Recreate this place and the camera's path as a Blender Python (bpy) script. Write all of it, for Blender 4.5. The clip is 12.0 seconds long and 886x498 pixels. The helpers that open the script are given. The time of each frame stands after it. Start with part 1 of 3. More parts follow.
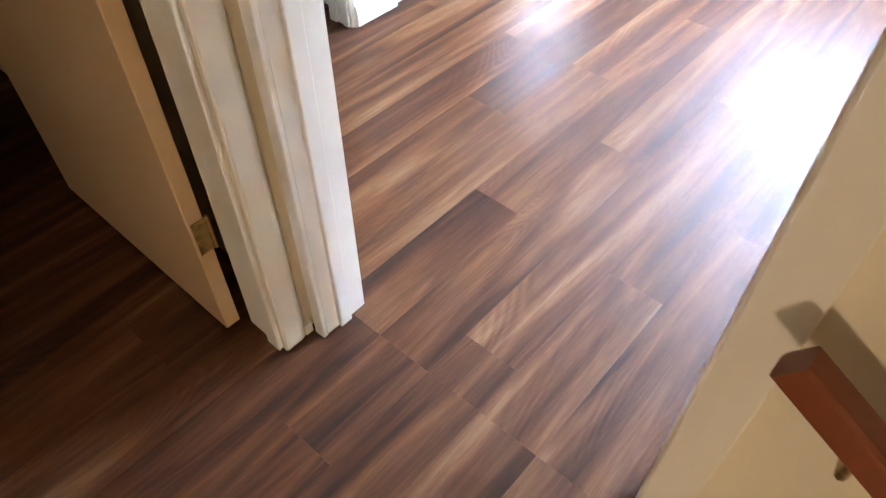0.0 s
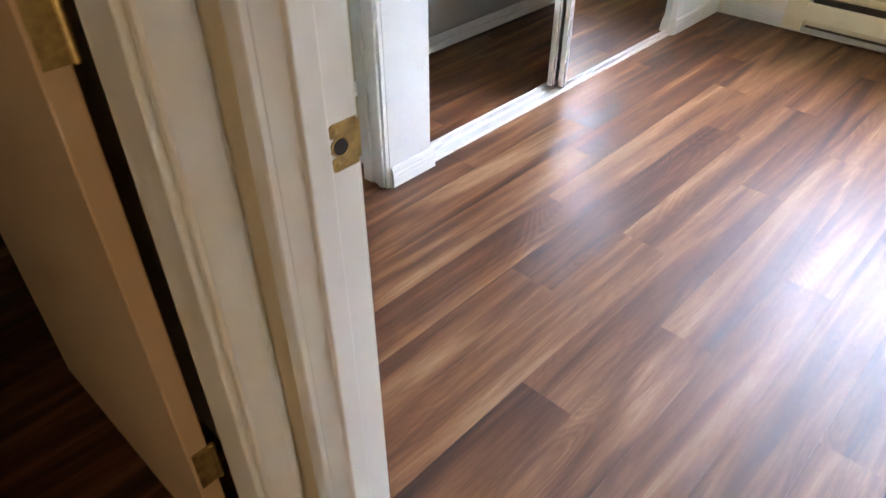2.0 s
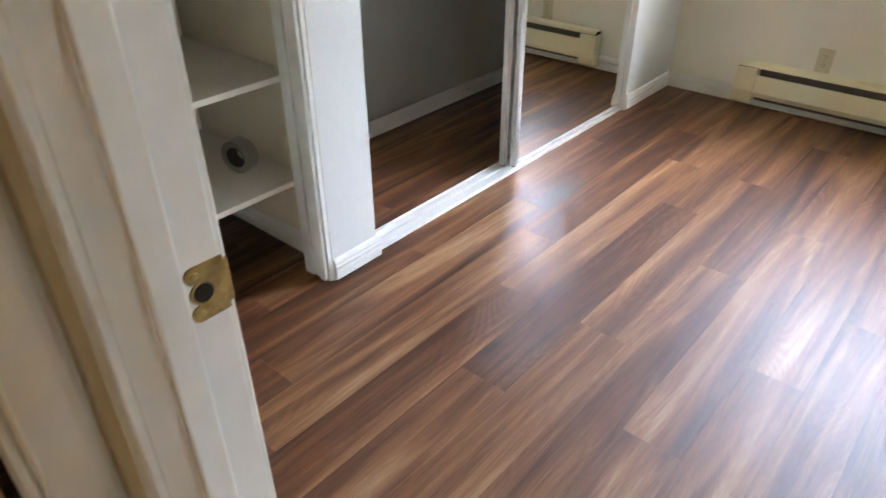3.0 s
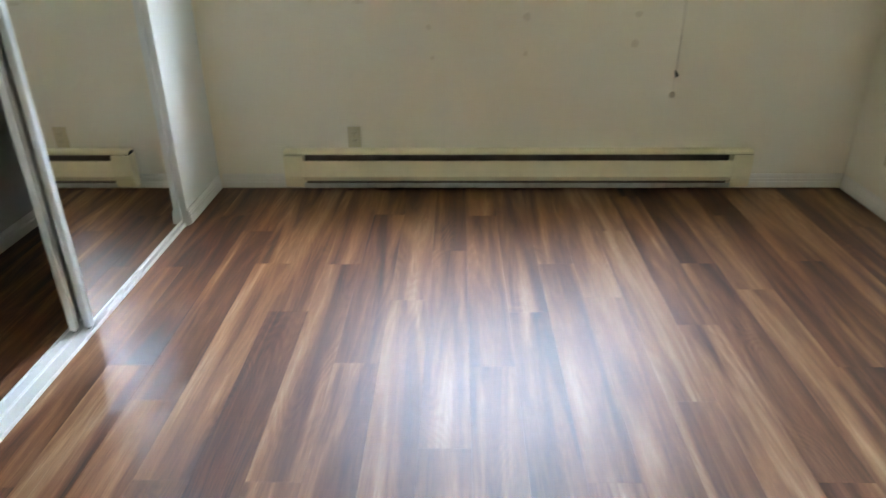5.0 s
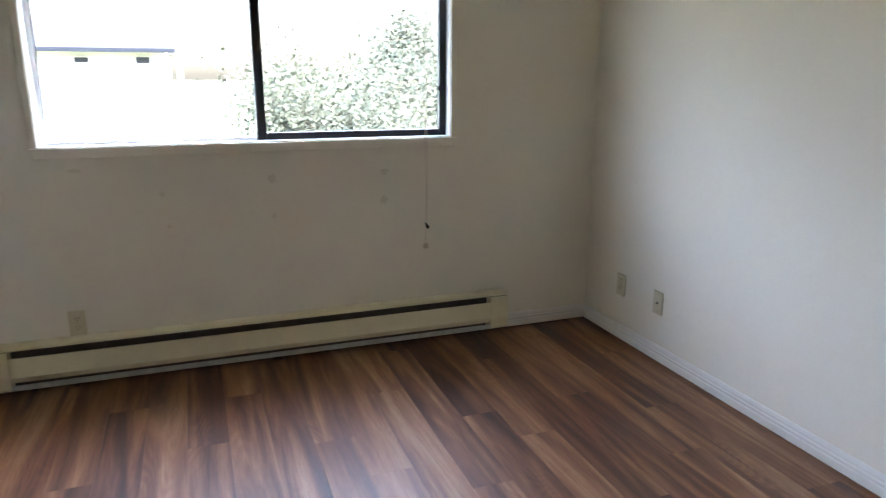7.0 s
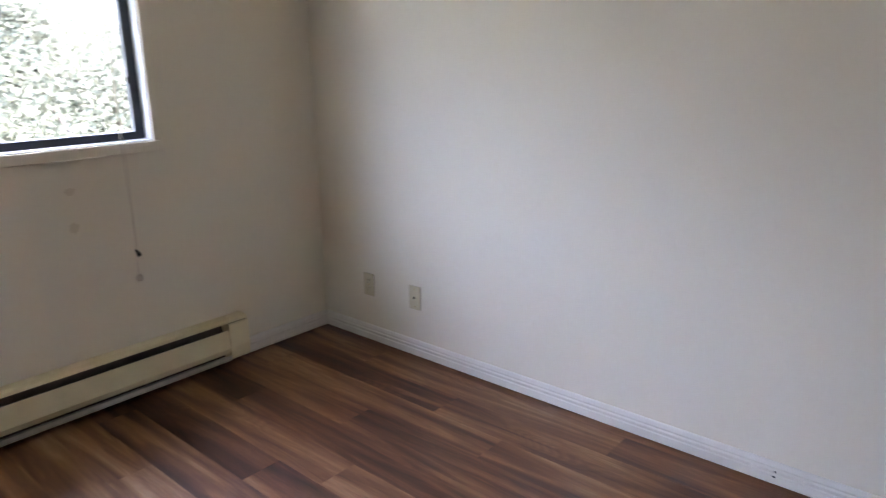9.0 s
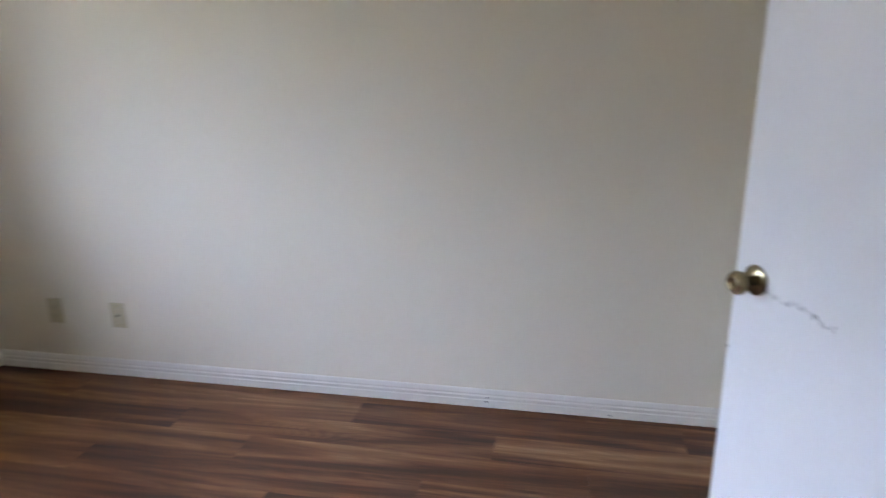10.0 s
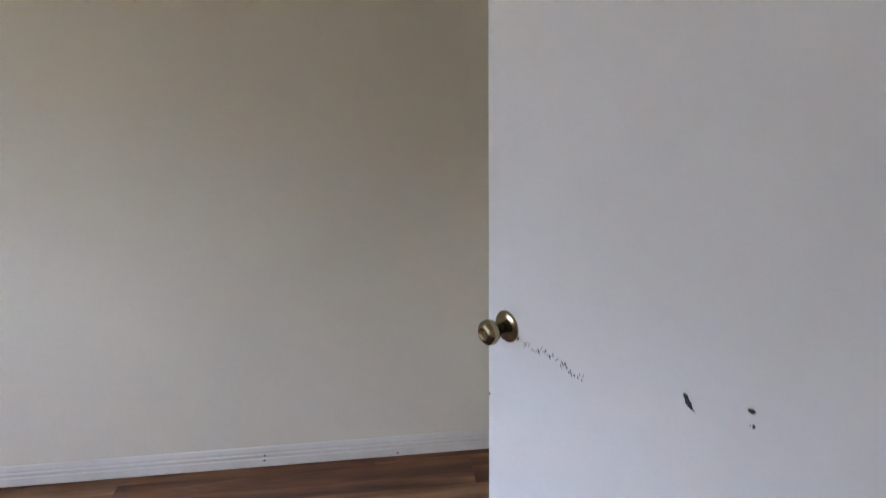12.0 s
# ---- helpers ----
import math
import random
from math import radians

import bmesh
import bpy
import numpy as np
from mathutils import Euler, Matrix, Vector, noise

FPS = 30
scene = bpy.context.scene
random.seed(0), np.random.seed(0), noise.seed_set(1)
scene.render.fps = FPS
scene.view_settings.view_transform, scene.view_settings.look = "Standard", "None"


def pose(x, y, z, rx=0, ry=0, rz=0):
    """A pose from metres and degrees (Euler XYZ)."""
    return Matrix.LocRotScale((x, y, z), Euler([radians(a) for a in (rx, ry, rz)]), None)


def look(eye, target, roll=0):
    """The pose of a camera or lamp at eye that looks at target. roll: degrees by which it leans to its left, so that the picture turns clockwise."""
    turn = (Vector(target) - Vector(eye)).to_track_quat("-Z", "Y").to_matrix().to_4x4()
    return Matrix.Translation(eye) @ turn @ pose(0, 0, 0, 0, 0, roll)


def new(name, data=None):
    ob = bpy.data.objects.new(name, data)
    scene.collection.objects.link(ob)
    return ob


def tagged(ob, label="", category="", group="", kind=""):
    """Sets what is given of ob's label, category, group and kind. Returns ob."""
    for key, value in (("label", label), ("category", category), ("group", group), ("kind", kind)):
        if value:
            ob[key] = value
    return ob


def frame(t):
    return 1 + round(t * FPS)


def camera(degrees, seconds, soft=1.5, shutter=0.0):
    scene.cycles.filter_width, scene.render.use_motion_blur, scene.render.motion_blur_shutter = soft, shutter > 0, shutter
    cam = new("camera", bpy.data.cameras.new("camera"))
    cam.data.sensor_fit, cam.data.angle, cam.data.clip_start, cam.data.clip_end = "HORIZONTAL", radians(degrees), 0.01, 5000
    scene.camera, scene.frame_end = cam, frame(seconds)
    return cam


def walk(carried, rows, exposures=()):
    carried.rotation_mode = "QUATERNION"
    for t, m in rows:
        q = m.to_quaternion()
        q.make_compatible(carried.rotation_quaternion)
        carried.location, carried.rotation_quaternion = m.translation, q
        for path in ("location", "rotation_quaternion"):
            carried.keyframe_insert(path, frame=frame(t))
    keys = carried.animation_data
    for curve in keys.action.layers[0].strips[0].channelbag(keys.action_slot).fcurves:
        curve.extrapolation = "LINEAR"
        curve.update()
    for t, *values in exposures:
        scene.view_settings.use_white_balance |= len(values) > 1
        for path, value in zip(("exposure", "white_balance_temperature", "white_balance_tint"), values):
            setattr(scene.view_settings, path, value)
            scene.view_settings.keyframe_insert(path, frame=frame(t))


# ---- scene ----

PATH = [
    (0, (1.736, 0.053, 1.319), (0.855, 1.058, -0.169), 0.2),
    (0.5, (1.660, 0.087, 1.314), (0.752, 1.106, -0.147), 0.3),
    (1, (1.589, 0.128, 1.314), (0.632, 1.165, -0.104), -0.0),
    (1.5, (1.543, 0.163, 1.307), (0.522, 1.250, -0.025), 0.0),
    (2, (1.509, 0.225, 1.307), (0.425, 1.362, 0.069), -0.1),
    (2.5, (1.493, 0.339, 1.304), (0.368, 1.521, 0.146), -0.4),
    (2.7, (1.483, 0.364, 1.297), (0.351, 1.569, 0.171), -0.4),
    (4.3, (1.294, 0.547, 1.302), (0.853, 2.241, 0.333), -0.2),
    (4.5, (1.276, 0.554, 1.331), (0.970, 2.279, 0.365), -0.3),
    (5, (1.282, 0.551, 1.348), (1.240, 2.341, 0.457), -0.5),
    (5.5, (1.284, 0.535, 1.358), (1.429, 2.397, 0.642), -0.5),
    (6, (1.281, 0.551, 1.357), (1.581, 2.443, 0.783), -0.5),
    (6.5, (1.288, 0.652, 1.344), (1.748, 2.529, 0.830), -0.4),
    (6.7, (1.285, 0.705, 1.344), (1.827, 2.563, 0.840), -0.1),
    (8.5, (1.237, 1.174, 1.353), (2.491, 2.645, 0.839), -0.8),
    (9, (1.166, 1.298, 1.347), (2.618, 2.565, 0.811), -0.9),
    (9.5, (1.111, 1.363, 1.357), (2.783, 2.302, 0.790), -1.7),
    (10, (0.929, 1.459, 1.405), (2.803, 1.832, 0.814), -0.8),
    (10.5, (0.906, 1.464, 1.416), (2.811, 1.443, 0.807), -1.1),
    (11, (0.901, 1.462, 1.423), (2.795, 1.278, 0.807), -1.3),
    (11.5, (0.974, 1.406, 1.448), (2.866, 1.192, 0.834), -1.2),
    (12, (1.149, 1.325, 1.471), (3.047, 1.136, 0.870), -1.3),
]
cam = camera(65.9, 12.0, soft=1.25, shutter=0.4)
walk(cam, [(t, look(eye, target, roll)) for t, eye, target, roll in PATH],
     [(0.0, 6.92, 7300, 14), (2.7, 6.2, 7600, 11), (5.0, 5.9, 7400, 2), (6.5, 5.3, 6800, 10), (9.5, 5.4, 6900, 22), (10.5, 5.2, 7100, 15), (12.0, 5.05, 7500, 19)])

# ---- light: bright overcast sky through the window ----
world = bpy.data.worlds.new("sky")
scene.world = world
world.use_nodes = True
wn = world.node_tree.nodes
sky = wn.new("ShaderNodeTexSky")
sky.sky_type = "NISHITA"
sky.sun_disc = False
sky.sun_elevation = radians(62)
sky.sun_rotation = radians(105)
sky.air_density = 1.0
sky.dust_density = 2.0
pale = wn.new("ShaderNodeHueSaturation")
pale.inputs["Saturation"].default_value = 0.85
world.node_tree.links.new(sky.outputs[0], pale.inputs["Color"])
wn["Background"].inputs["Strength"].default_value = 0.15
# an overcast sky is brighter overhead than at the horizon
where = wn.new("ShaderNodeTexCoord")
split = wn.new("ShaderNodeSeparateXYZ")
rise = wn.new("ShaderNodeMapRange")
rise.inputs["From Min"].default_value, rise.inputs["From Max"].default_value = 0.10, 0.52
rise.inputs["To Min"].default_value, rise.inputs["To Max"].default_value = 0.11, 1.9
grade = wn.new("ShaderNodeVectorMath")
grade.operation = "SCALE"
world.node_tree.links.new(where.outputs["Generated"], split.inputs[0])
world.node_tree.links.new(split.outputs[2], rise.inputs["Value"])
world.node_tree.links.new(pale.outputs[0], grade.inputs[0])
world.node_tree.links.new(rise.outputs[0], grade.inputs["Scale"])
world.node_tree.links.new(grade.outputs[0], wn["Background"].inputs["Color"])
sun = new("sun", bpy.data.lights.new("sun", "SUN"))
sun.data.energy = 0.006
sun.data.angle = radians(28)
sun.data.color = (1.0, 0.95, 0.88)
sun.matrix_world = look((0.45, -0.12, 0.88), (0, 0, 0))

HALL = 0.74                            # strength of the unseen lamp added in the stairwell


# ---- materials ----
def material(name, colour, rough=0.5, metal=0.0, spot=None, spot_scale=3.0, spot_amount=0.15, grain=120.0, bump=0.05, coat=0.0):
    """A surface with a base colour, broad stains of another colour, and fine relief."""
    m = bpy.data.materials.new(name)
    m.use_nodes = True
    nt = m.node_tree
    n, l = nt.nodes, nt.links
    b = n["Principled BSDF"]
    b.inputs["Roughness"].default_value = rough
    b.inputs["Metallic"].default_value = metal
    b.inputs["Coat Weight"].default_value = coat
    tc = n.new("ShaderNodeTexCoord")
    big = n.new("ShaderNodeTexNoise")
    big.inputs["Scale"].default_value = spot_scale
    big.inputs["Detail"].default_value = 6
    big.inputs["Roughness"].default_value = 0.65
    l.new(tc.outputs["Object"], big.inputs["Vector"])
    ramp = n.new("ShaderNodeValToRGB")
    ramp.color_ramp.elements[0].position = 0.42
    ramp.color_ramp.elements[1].position = 0.75
    ramp.color_ramp.elements[0].color = (0, 0, 0, 1)
    ramp.color_ramp.elements[1].color = (spot_amount,) * 3 + (1,)
    l.new(big.outputs["Fac"], ramp.inputs["Fac"])
    mix = n.new("ShaderNodeMix")
    mix.data_type = "RGBA"
    mix.inputs["A"].default_value = (*colour, 1)
    mix.inputs["B"].default_value = (*(spot or tuple(c * 0.6 for c in colour)), 1)
    l.new(ramp.outputs["Color"], mix.inputs["Factor"])
    l.new(mix.outputs["Result"], b.inputs["Base Color"])
    fine = n.new("ShaderNodeTexNoise")
    fine.inputs["Scale"].default_value = grain
    fine.inputs["Detail"].default_value = 3
    l.new(tc.outputs["Object"], fine.inputs["Vector"])
    bp = n.new("ShaderNodeBump")
    bp.inputs["Strength"].default_value = bump
    bp.inputs["Distance"].default_value = 0.004
    l.new(fine.outputs["Fac"], bp.inputs["Height"])
    l.new(bp.outputs["Normal"], b.inputs["Normal"])
    mr = n.new("ShaderNodeMapRange")
    mr.inputs["To Min"].default_value = max(rough - 0.07, 0.02)
    mr.inputs["To Max"].default_value = min(rough + 0.1, 1)
    l.new(big.outputs["Fac"], mr.inputs["Value"])
    l.new(mr.outputs["Result"], b.inputs["Roughness"])
    return m


def wood_floor():
    """Vinyl planks printed as brown hardwood; each plank takes its own tone."""
    m = bpy.data.materials.new("vinyl_plank")
    m.use_nodes = True
    nt = m.node_tree
    n, l = nt.nodes, nt.links
    b = n["Principled BSDF"]
    tc = n.new("ShaderNodeTexCoord")
    info = n.new("ShaderNodeObjectInfo")
    # shift the grain per plank
    shift = n.new("ShaderNodeCombineXYZ")
    mul = n.new("ShaderNodeMath")
    mul.operation = "MULTIPLY"
    mul.inputs[1].default_value = 57.0
    l.new(info.outputs["Random"], mul.inputs[0])
    for k in range(3):
        l.new(mul.outputs[0], shift.inputs[k])
    add = n.new("ShaderNodeVectorMath")
    l.new(tc.outputs["Object"], add.inputs[0])
    l.new(shift.outputs[0], add.inputs[1])

    def noise_at(scale, detail, rough, distort):
        mp = n.new("ShaderNodeMapping")
        mp.inputs["Scale"].default_value = scale
        l.new(add.outputs[0], mp.inputs["Vector"])
        t = n.new("ShaderNodeTexNoise")
        t.inputs["Scale"].default_value = 1.0
        t.inputs["Detail"].default_value = detail
        t.inputs["Roughness"].default_value = rough
        t.inputs["Distortion"].default_value = distort
        l.new(mp.outputs[0], t.inputs["Vector"])
        return t

    streak = noise_at((9.5, 0.7, 1), 3, 0.5, 1.1)
    mid = noise_at((38, 3.0, 1), 6, 0.62, 1.4)
    fine = noise_at((300, 9.0, 1), 5, 0.7, 0.4)
    # arched growth lines: contours of a slow field, shown only in some stretches
    field = noise_at((5.0, 0.9, 1), 1, 0.4, 0.6)
    lines = n.new("ShaderNodeMath")
    lines.operation = "MULTIPLY"
    lines.inputs[1].default_value = 210.0
    l.new(field.outputs["Fac"], lines.inputs[0])
    wave = n.new("ShaderNodeMath")
    wave.operation = "SINE"
    l.new(lines.outputs[0], wave.inputs[0])
    where = noise_at((5.0, 1.6, 1), 2, 0.5, 0.3)
    gate = n.new("ShaderNodeMapRange")
    gate.inputs["From Min"].default_value, gate.inputs["From Max"].default_value = 0.46, 0.66
    gate.inputs["To Min"].default_value, gate.inputs["To Max"].default_value = 0.0, 0.036
    l.new(where.outputs["Fac"], gate.inputs["Value"])
    rings = n.new("ShaderNodeMath")
    rings.operation = "MULTIPLY"
    l.new(wave.outputs[0], rings.inputs[0])
    l.new(gate.outputs[0], rings.inputs[1])
    total = n.new("ShaderNodeMath")
    total.operation = "MULTIPLY_ADD"
    l.new(streak.outputs["Fac"], total.inputs[0])
    total.inputs[1].default_value = 1.15
    tone = n.new("ShaderNodeMapRange")
    tone.inputs["To Min"].default_value = -0.29
    tone.inputs["To Max"].default_value = -0.01
    l.new(info.outputs["Color"], tone.inputs["Value"])
    l.new(tone.outputs[0], total.inputs[2])
    tot2 = n.new("ShaderNodeMath")
    tot2.operation = "MULTIPLY_ADD"
    l.new(mid.outputs["Fac"], tot2.inputs[0])
    tot2.inputs[1].default_value = 0.32
    l.new(total.outputs[0], tot2.inputs[2])
    ramp = n.new("ShaderNodeValToRGB")
    e = ramp.color_ramp.elements
    e[0].position, e[0].color = 0.30, (0.027, 0.0095, 0.006, 1)
    e[1].position, e[1].color = 0.92, (0.40, 0.235, 0.130, 1)
    for p, c in ((0.45, (0.080, 0.0260, 0.0112, 1)), (0.58, (0.150, 0.057, 0.0240, 1)), (0.72, (0.240, 0.108, 0.048, 1))):
        x = e.new(p)
        x.color = c
    tot3 = n.new("ShaderNodeMath")
    tot3.operation = "ADD"
    l.new(tot2.outputs[0], tot3.inputs[0])
    l.new(rings.outputs[0], tot3.inputs[1])
    l.new(tot3.outputs[0], ramp.inputs["Fac"])
    dark = n.new("ShaderNodeMix")
    dark.data_type, dark.blend_type = "RGBA", "MULTIPLY"
    fr = n.new("ShaderNodeMapRange")
    fr.inputs["From Min"].default_value, fr.inputs["From Max"].default_value = 0.3, 0.7
    fr.inputs["To Min"].default_value, fr.inputs["To Max"].default_value = 0.74, 1.16
    l.new(fine.outputs["Fac"], fr.inputs["Value"])
    dark.inputs["Factor"].default_value = 1.0
    l.new(ramp.outputs["Color"], dark.inputs["A"])
    l.new(fr.outputs[0], dark.inputs["B"])
    l.new(dark.outputs["Result"], b.inputs["Base Color"])
    rg = n.new("ShaderNodeMapRange")
    rg.inputs["To Min"].default_value, rg.inputs["To Max"].default_value = 0.43, 0.50
    l.new(mid.outputs["Fac"], rg.inputs["Value"])
    l.new(rg.outputs[0], b.inputs["Roughness"])
    bp = n.new("ShaderNodeBump")
    bp.inputs["Strength"].default_value = 0.12
    bp.inputs["Distance"].default_value = 0.001
    l.new(fine.outputs["Fac"], bp.inputs["Height"])
    l.new(bp.outputs["Normal"], b.inputs["Normal"])
    return m


PAINT = material("wall_paint", (0.74, 0.67, 0.535), 0.75, spot=(0.69, 0.62, 0.50), spot_scale=1.6, spot_amount=0.2, grain=160, bump=0.12)
WHITE = material("white_trim_paint", (0.80, 0.79, 0.765), 0.42, spot=(0.68, 0.66, 0.62), spot_scale=3, spot_amount=0.15, grain=260, bump=0.006)
CLOSETW = material("white_closet_paint", (0.67, 0.675, 0.66), 0.5, spot=(0.62, 0.62, 0.60), spot_scale=3, spot_amount=0.2, grain=200, bump=0.03)
CREAM = material("cream_trim_paint", (0.82, 0.79, 0.72), 0.45, spot=(0.71, 0.64, 0.52), spot_scale=3, spot_amount=0.15, grain=260, bump=0.006)
DOORW = material("white_door_paint", (0.84, 0.84, 0.83), 0.5, spot=(0.68, 0.66, 0.62), spot_scale=2.5, spot_amount=0.2, grain=220, bump=0.05)
DOORT = material("tan_door_paint", (0.66, 0.47, 0.29), 0.45, spot=(0.56, 0.40, 0.24), spot_scale=2.5, spot_amount=0.3, grain=140, bump=0.04)
HEAT = material("almond_enamel", (0.74, 0.635, 0.40), 0.38, spot=(0.45, 0.38, 0.26), spot_scale=6, spot_amount=0.25, grain=60, bump=0.02)
LIPM = material("scuffed_grey_enamel", (0.50, 0.48, 0.42), 0.45, spot=(0.25, 0.23, 0.20), spot_scale=18, spot_amount=0.5, grain=60)
HEATG = material("dark_brown_metal", (0.12, 0.09, 0.07), 0.45, 0.5, grain=60)
DARKBR = material("dark_bronze_hinge", (0.06, 0.028, 0.022), 0.5, 0.4, grain=90)
DARK = material("dark_gap", (0.02, 0.018, 0.016), 0.8)
BRASS = material("worn_brass", (0.55, 0.40, 0.16), 0.32, 0.9, spot=(0.14, 0.09, 0.05), spot_scale=45, spot_amount=0.8, grain=200, bump=0.08)
KNOB = material("antique_brass", (0.36, 0.29, 0.17), 0.22, 1.0, spot=(0.12, 0.09, 0.05), spot_scale=30, spot_amount=0.5, grain=150, bump=0.03)
CHROME = material("chrome", (0.75, 0.75, 0.75), 0.15, 1.0, grain=80, bump=0.02)
SILVER = material("silver_tape", (0.50, 0.50, 0.50), 0.22, 0.95, grain=40, bump=0.01)
ALU = material("white_enamelled_track", (0.64, 0.65, 0.65), 0.30, 0.0, spot=(0.68, 0.67, 0.65), spot_scale=4, spot_amount=0.15, grain=60, bump=0.008)
STILE = material("satin_aluminium", (0.66, 0.67, 0.68), 0.40, 0.15, spot=(0.5, 0.5, 0.5), spot_scale=4, spot_amount=0.15, grain=260, bump=0.006)
BRONZE = material("dark_bronze_aluminium", (0.018, 0.020, 0.026), 0.35, 0.3, grain=80, bump=0.02)
IVORY = material("ivory_plastic", (0.56, 0.48, 0.30), 0.35, grain=60, bump=0.01)
RAIL = material("red_brown_wood", (0.22, 0.058, 0.022), 0.35, spot=(0.10, 0.028, 0.012), spot_scale=14, spot_amount=0.6, grain=60, bump=0.05)
CORD = material("cord_white", (0.55, 0.47, 0.36), 0.7)
SCUFF = material("dark_scuff", (0.035, 0.035, 0.04), 0.7)
STAIN = material("brown_stain", (0.66, 0.58, 0.44), 0.75)
CEIL = material("ceiling_paint", (0.74, 0.69, 0.58), 0.9, grain=60, bump=0.3)
# Closet wall paint greyed to carry the shade of the recess.
CLOSET_SHADE = material("shaded_closet_paint", (0.36, 0.35, 0.34), 0.85, spot=(0.31, 0.30, 0.29), spot_scale=2, spot_amount=0.3, grain=160, bump=0.1)
FLOOR = wood_floor()
SUB = material("subfloor", (0.03, 0.02, 0.015), 0.8)


def plain(name, colour, rough, metal=0.0, **more):
    m = bpy.data.materials.new(name)
    m.use_nodes = True
    b = m.node_tree.nodes["Principled BSDF"]
    b.inputs["Base Color"].default_value = (*colour, 1)
    b.inputs["Roughness"].default_value = rough
    b.inputs["Metallic"].default_value = metal
    for key, value in more.items():
        b.inputs[key.replace("_", " ")].default_value = value
    return m


MIRROR = plain("mirror", (0.86, 0.88, 0.87), 0.01, 1.0)
GLASS = plain("window_glass", (1, 1, 1), 0.0, Transmission_Weight=1.0, IOR=1.05)


# ---- mesh helpers ----
def box(bm, x0, y0, z0, x1, y1, z1, bevel=0.0):
    """Adds a box, its edges rounded by bevel, to bm."""
    t = bmesh.new()
    bmesh.ops.create_cube(t, size=1)
    for v in t.verts:
        v.co = Vector(((x0 + x1) / 2 + v.co.x * (x1 - x0), (y0 + y1) / 2 + v.co.y * (y1 - y0), (z0 + z1) / 2 + v.co.z * (z1 - z0)))
    if bevel:
        bmesh.ops.bevel(t, geom=t.edges[:], offset=bevel, segments=2, affect="EDGES", profile=0.5)
    merge(bm, t)


def merge(bm, t, m=None):
    if m:
        bmesh.ops.transform(t, matrix=m, verts=t.verts)
    data = bpy.data.meshes.new("scrap")
    t.to_mesh(data)
    t.free()
    bm.from_mesh(data)
    bpy.data.meshes.remove(data)


def boxes(*rows, bevel=0.0):
    bm = bmesh.new()
    for r in rows:
        box(bm, *r, bevel=bevel)
    return bm


def extrude(profile, length, m):
    """A bar: a closed 2D outline (u, v) run along its length, laid out by m (u to x, v to y, length along z)."""
    bm = bmesh.new()
    a = [bm.verts.new((u, v, 0)) for u, v in profile]
    b = [bm.verts.new((u, v, length)) for u, v in profile]
    bm.faces.new(a[::-1])
    bm.faces.new(b)
    for i in range(len(a)):
        j = (i + 1) % len(a)
        bm.faces.new((a[i], a[j], b[j], b[i]))
    bmesh.ops.recalc_face_normals(bm, faces=bm.faces)
    bmesh.ops.transform(bm, matrix=m, verts=bm.verts)
    return bm


def lathe(profile, steps=32):
    """A turned body: (radius, height) pairs about z."""
    bm = bmesh.new()
    rings = []
    for r, z in profile:
        if r < 1e-5:
            rings.append([bm.verts.new((0, 0, z))])
        else:
            rings.append([bm.verts.new((r * math.cos(2 * math.pi * k / steps), r * math.sin(2 * math.pi * k / steps), z)) for k in range(steps)])
    for a, b in zip(rings, rings[1:]):
        for k in range(steps):
            j = (k + 1) % steps
            if len(a) == 1 and len(b) > 1:
                bm.faces.new((a[0], b[k], b[j]))
            elif len(b) == 1 and len(a) > 1:
                bm.faces.new((a[k], a[j], b[0]))
            elif len(a) > 1:
                bm.faces.new((a[k], a[j], b[j], b[k]))
    bmesh.ops.recalc_face_normals(bm, faces=bm.faces)
    return bm


def basis(origin, u, v, w):
    """A pose whose axes x, y and z run along u, v and w."""
    m = Matrix((u, v, w)).transposed().to_4x4()
    m.translation = origin
    return m


def part(name, bm, mat, parent=None, label="", smooth=False):
    data = bpy.data.meshes.new(name)
    bm.to_mesh(data)
    bm.free()
    data.materials.append(mat)
    if smooth:
        for p in data.polygons:
            p.use_smooth = True
    ob = new(name, data)
    if parent:
        ob.parent = parent
    return tagged(ob, label)


def thing(name, label, category, group="", kind=""):
    return tagged(new(name), label, category, group, kind)


# ---- the plan ----
XR, YW, H = 3.320, 4.0, 2.44          # right wall, window wall, ceiling
YB0, YB1 = 0.565, 0.675               # the wall with the bedroom door
XJ0, XJ1, HD = 0.935, 1.712, 2.03     # the bedroom door's opening
XA0, XA = 0.775, 0.882                 # the wall with the second door
YJA = 0.468                           # that door's jamb
YN0, YN1 = 0.85, 1.532                # shelf alcove's opening
YC0, YC1 = 1.742, 3.505               # mirrored closet's opening
XC, XO = -0.735, -0.125                 # back of the closets, inner face of their front wall
HC = 2.04
WX0, WX1, WZ0, WZ1 = 0.685, 2.492, 1.050, 2.03
CLOSET = pose(0, 0, 0)


def structure(name, label, category, bm, mat, m=None):
    if m:
        bmesh.ops.transform(bm, matrix=m, verts=bm.verts)
    return tagged(part(name, bm, mat), label, category, kind="structure")


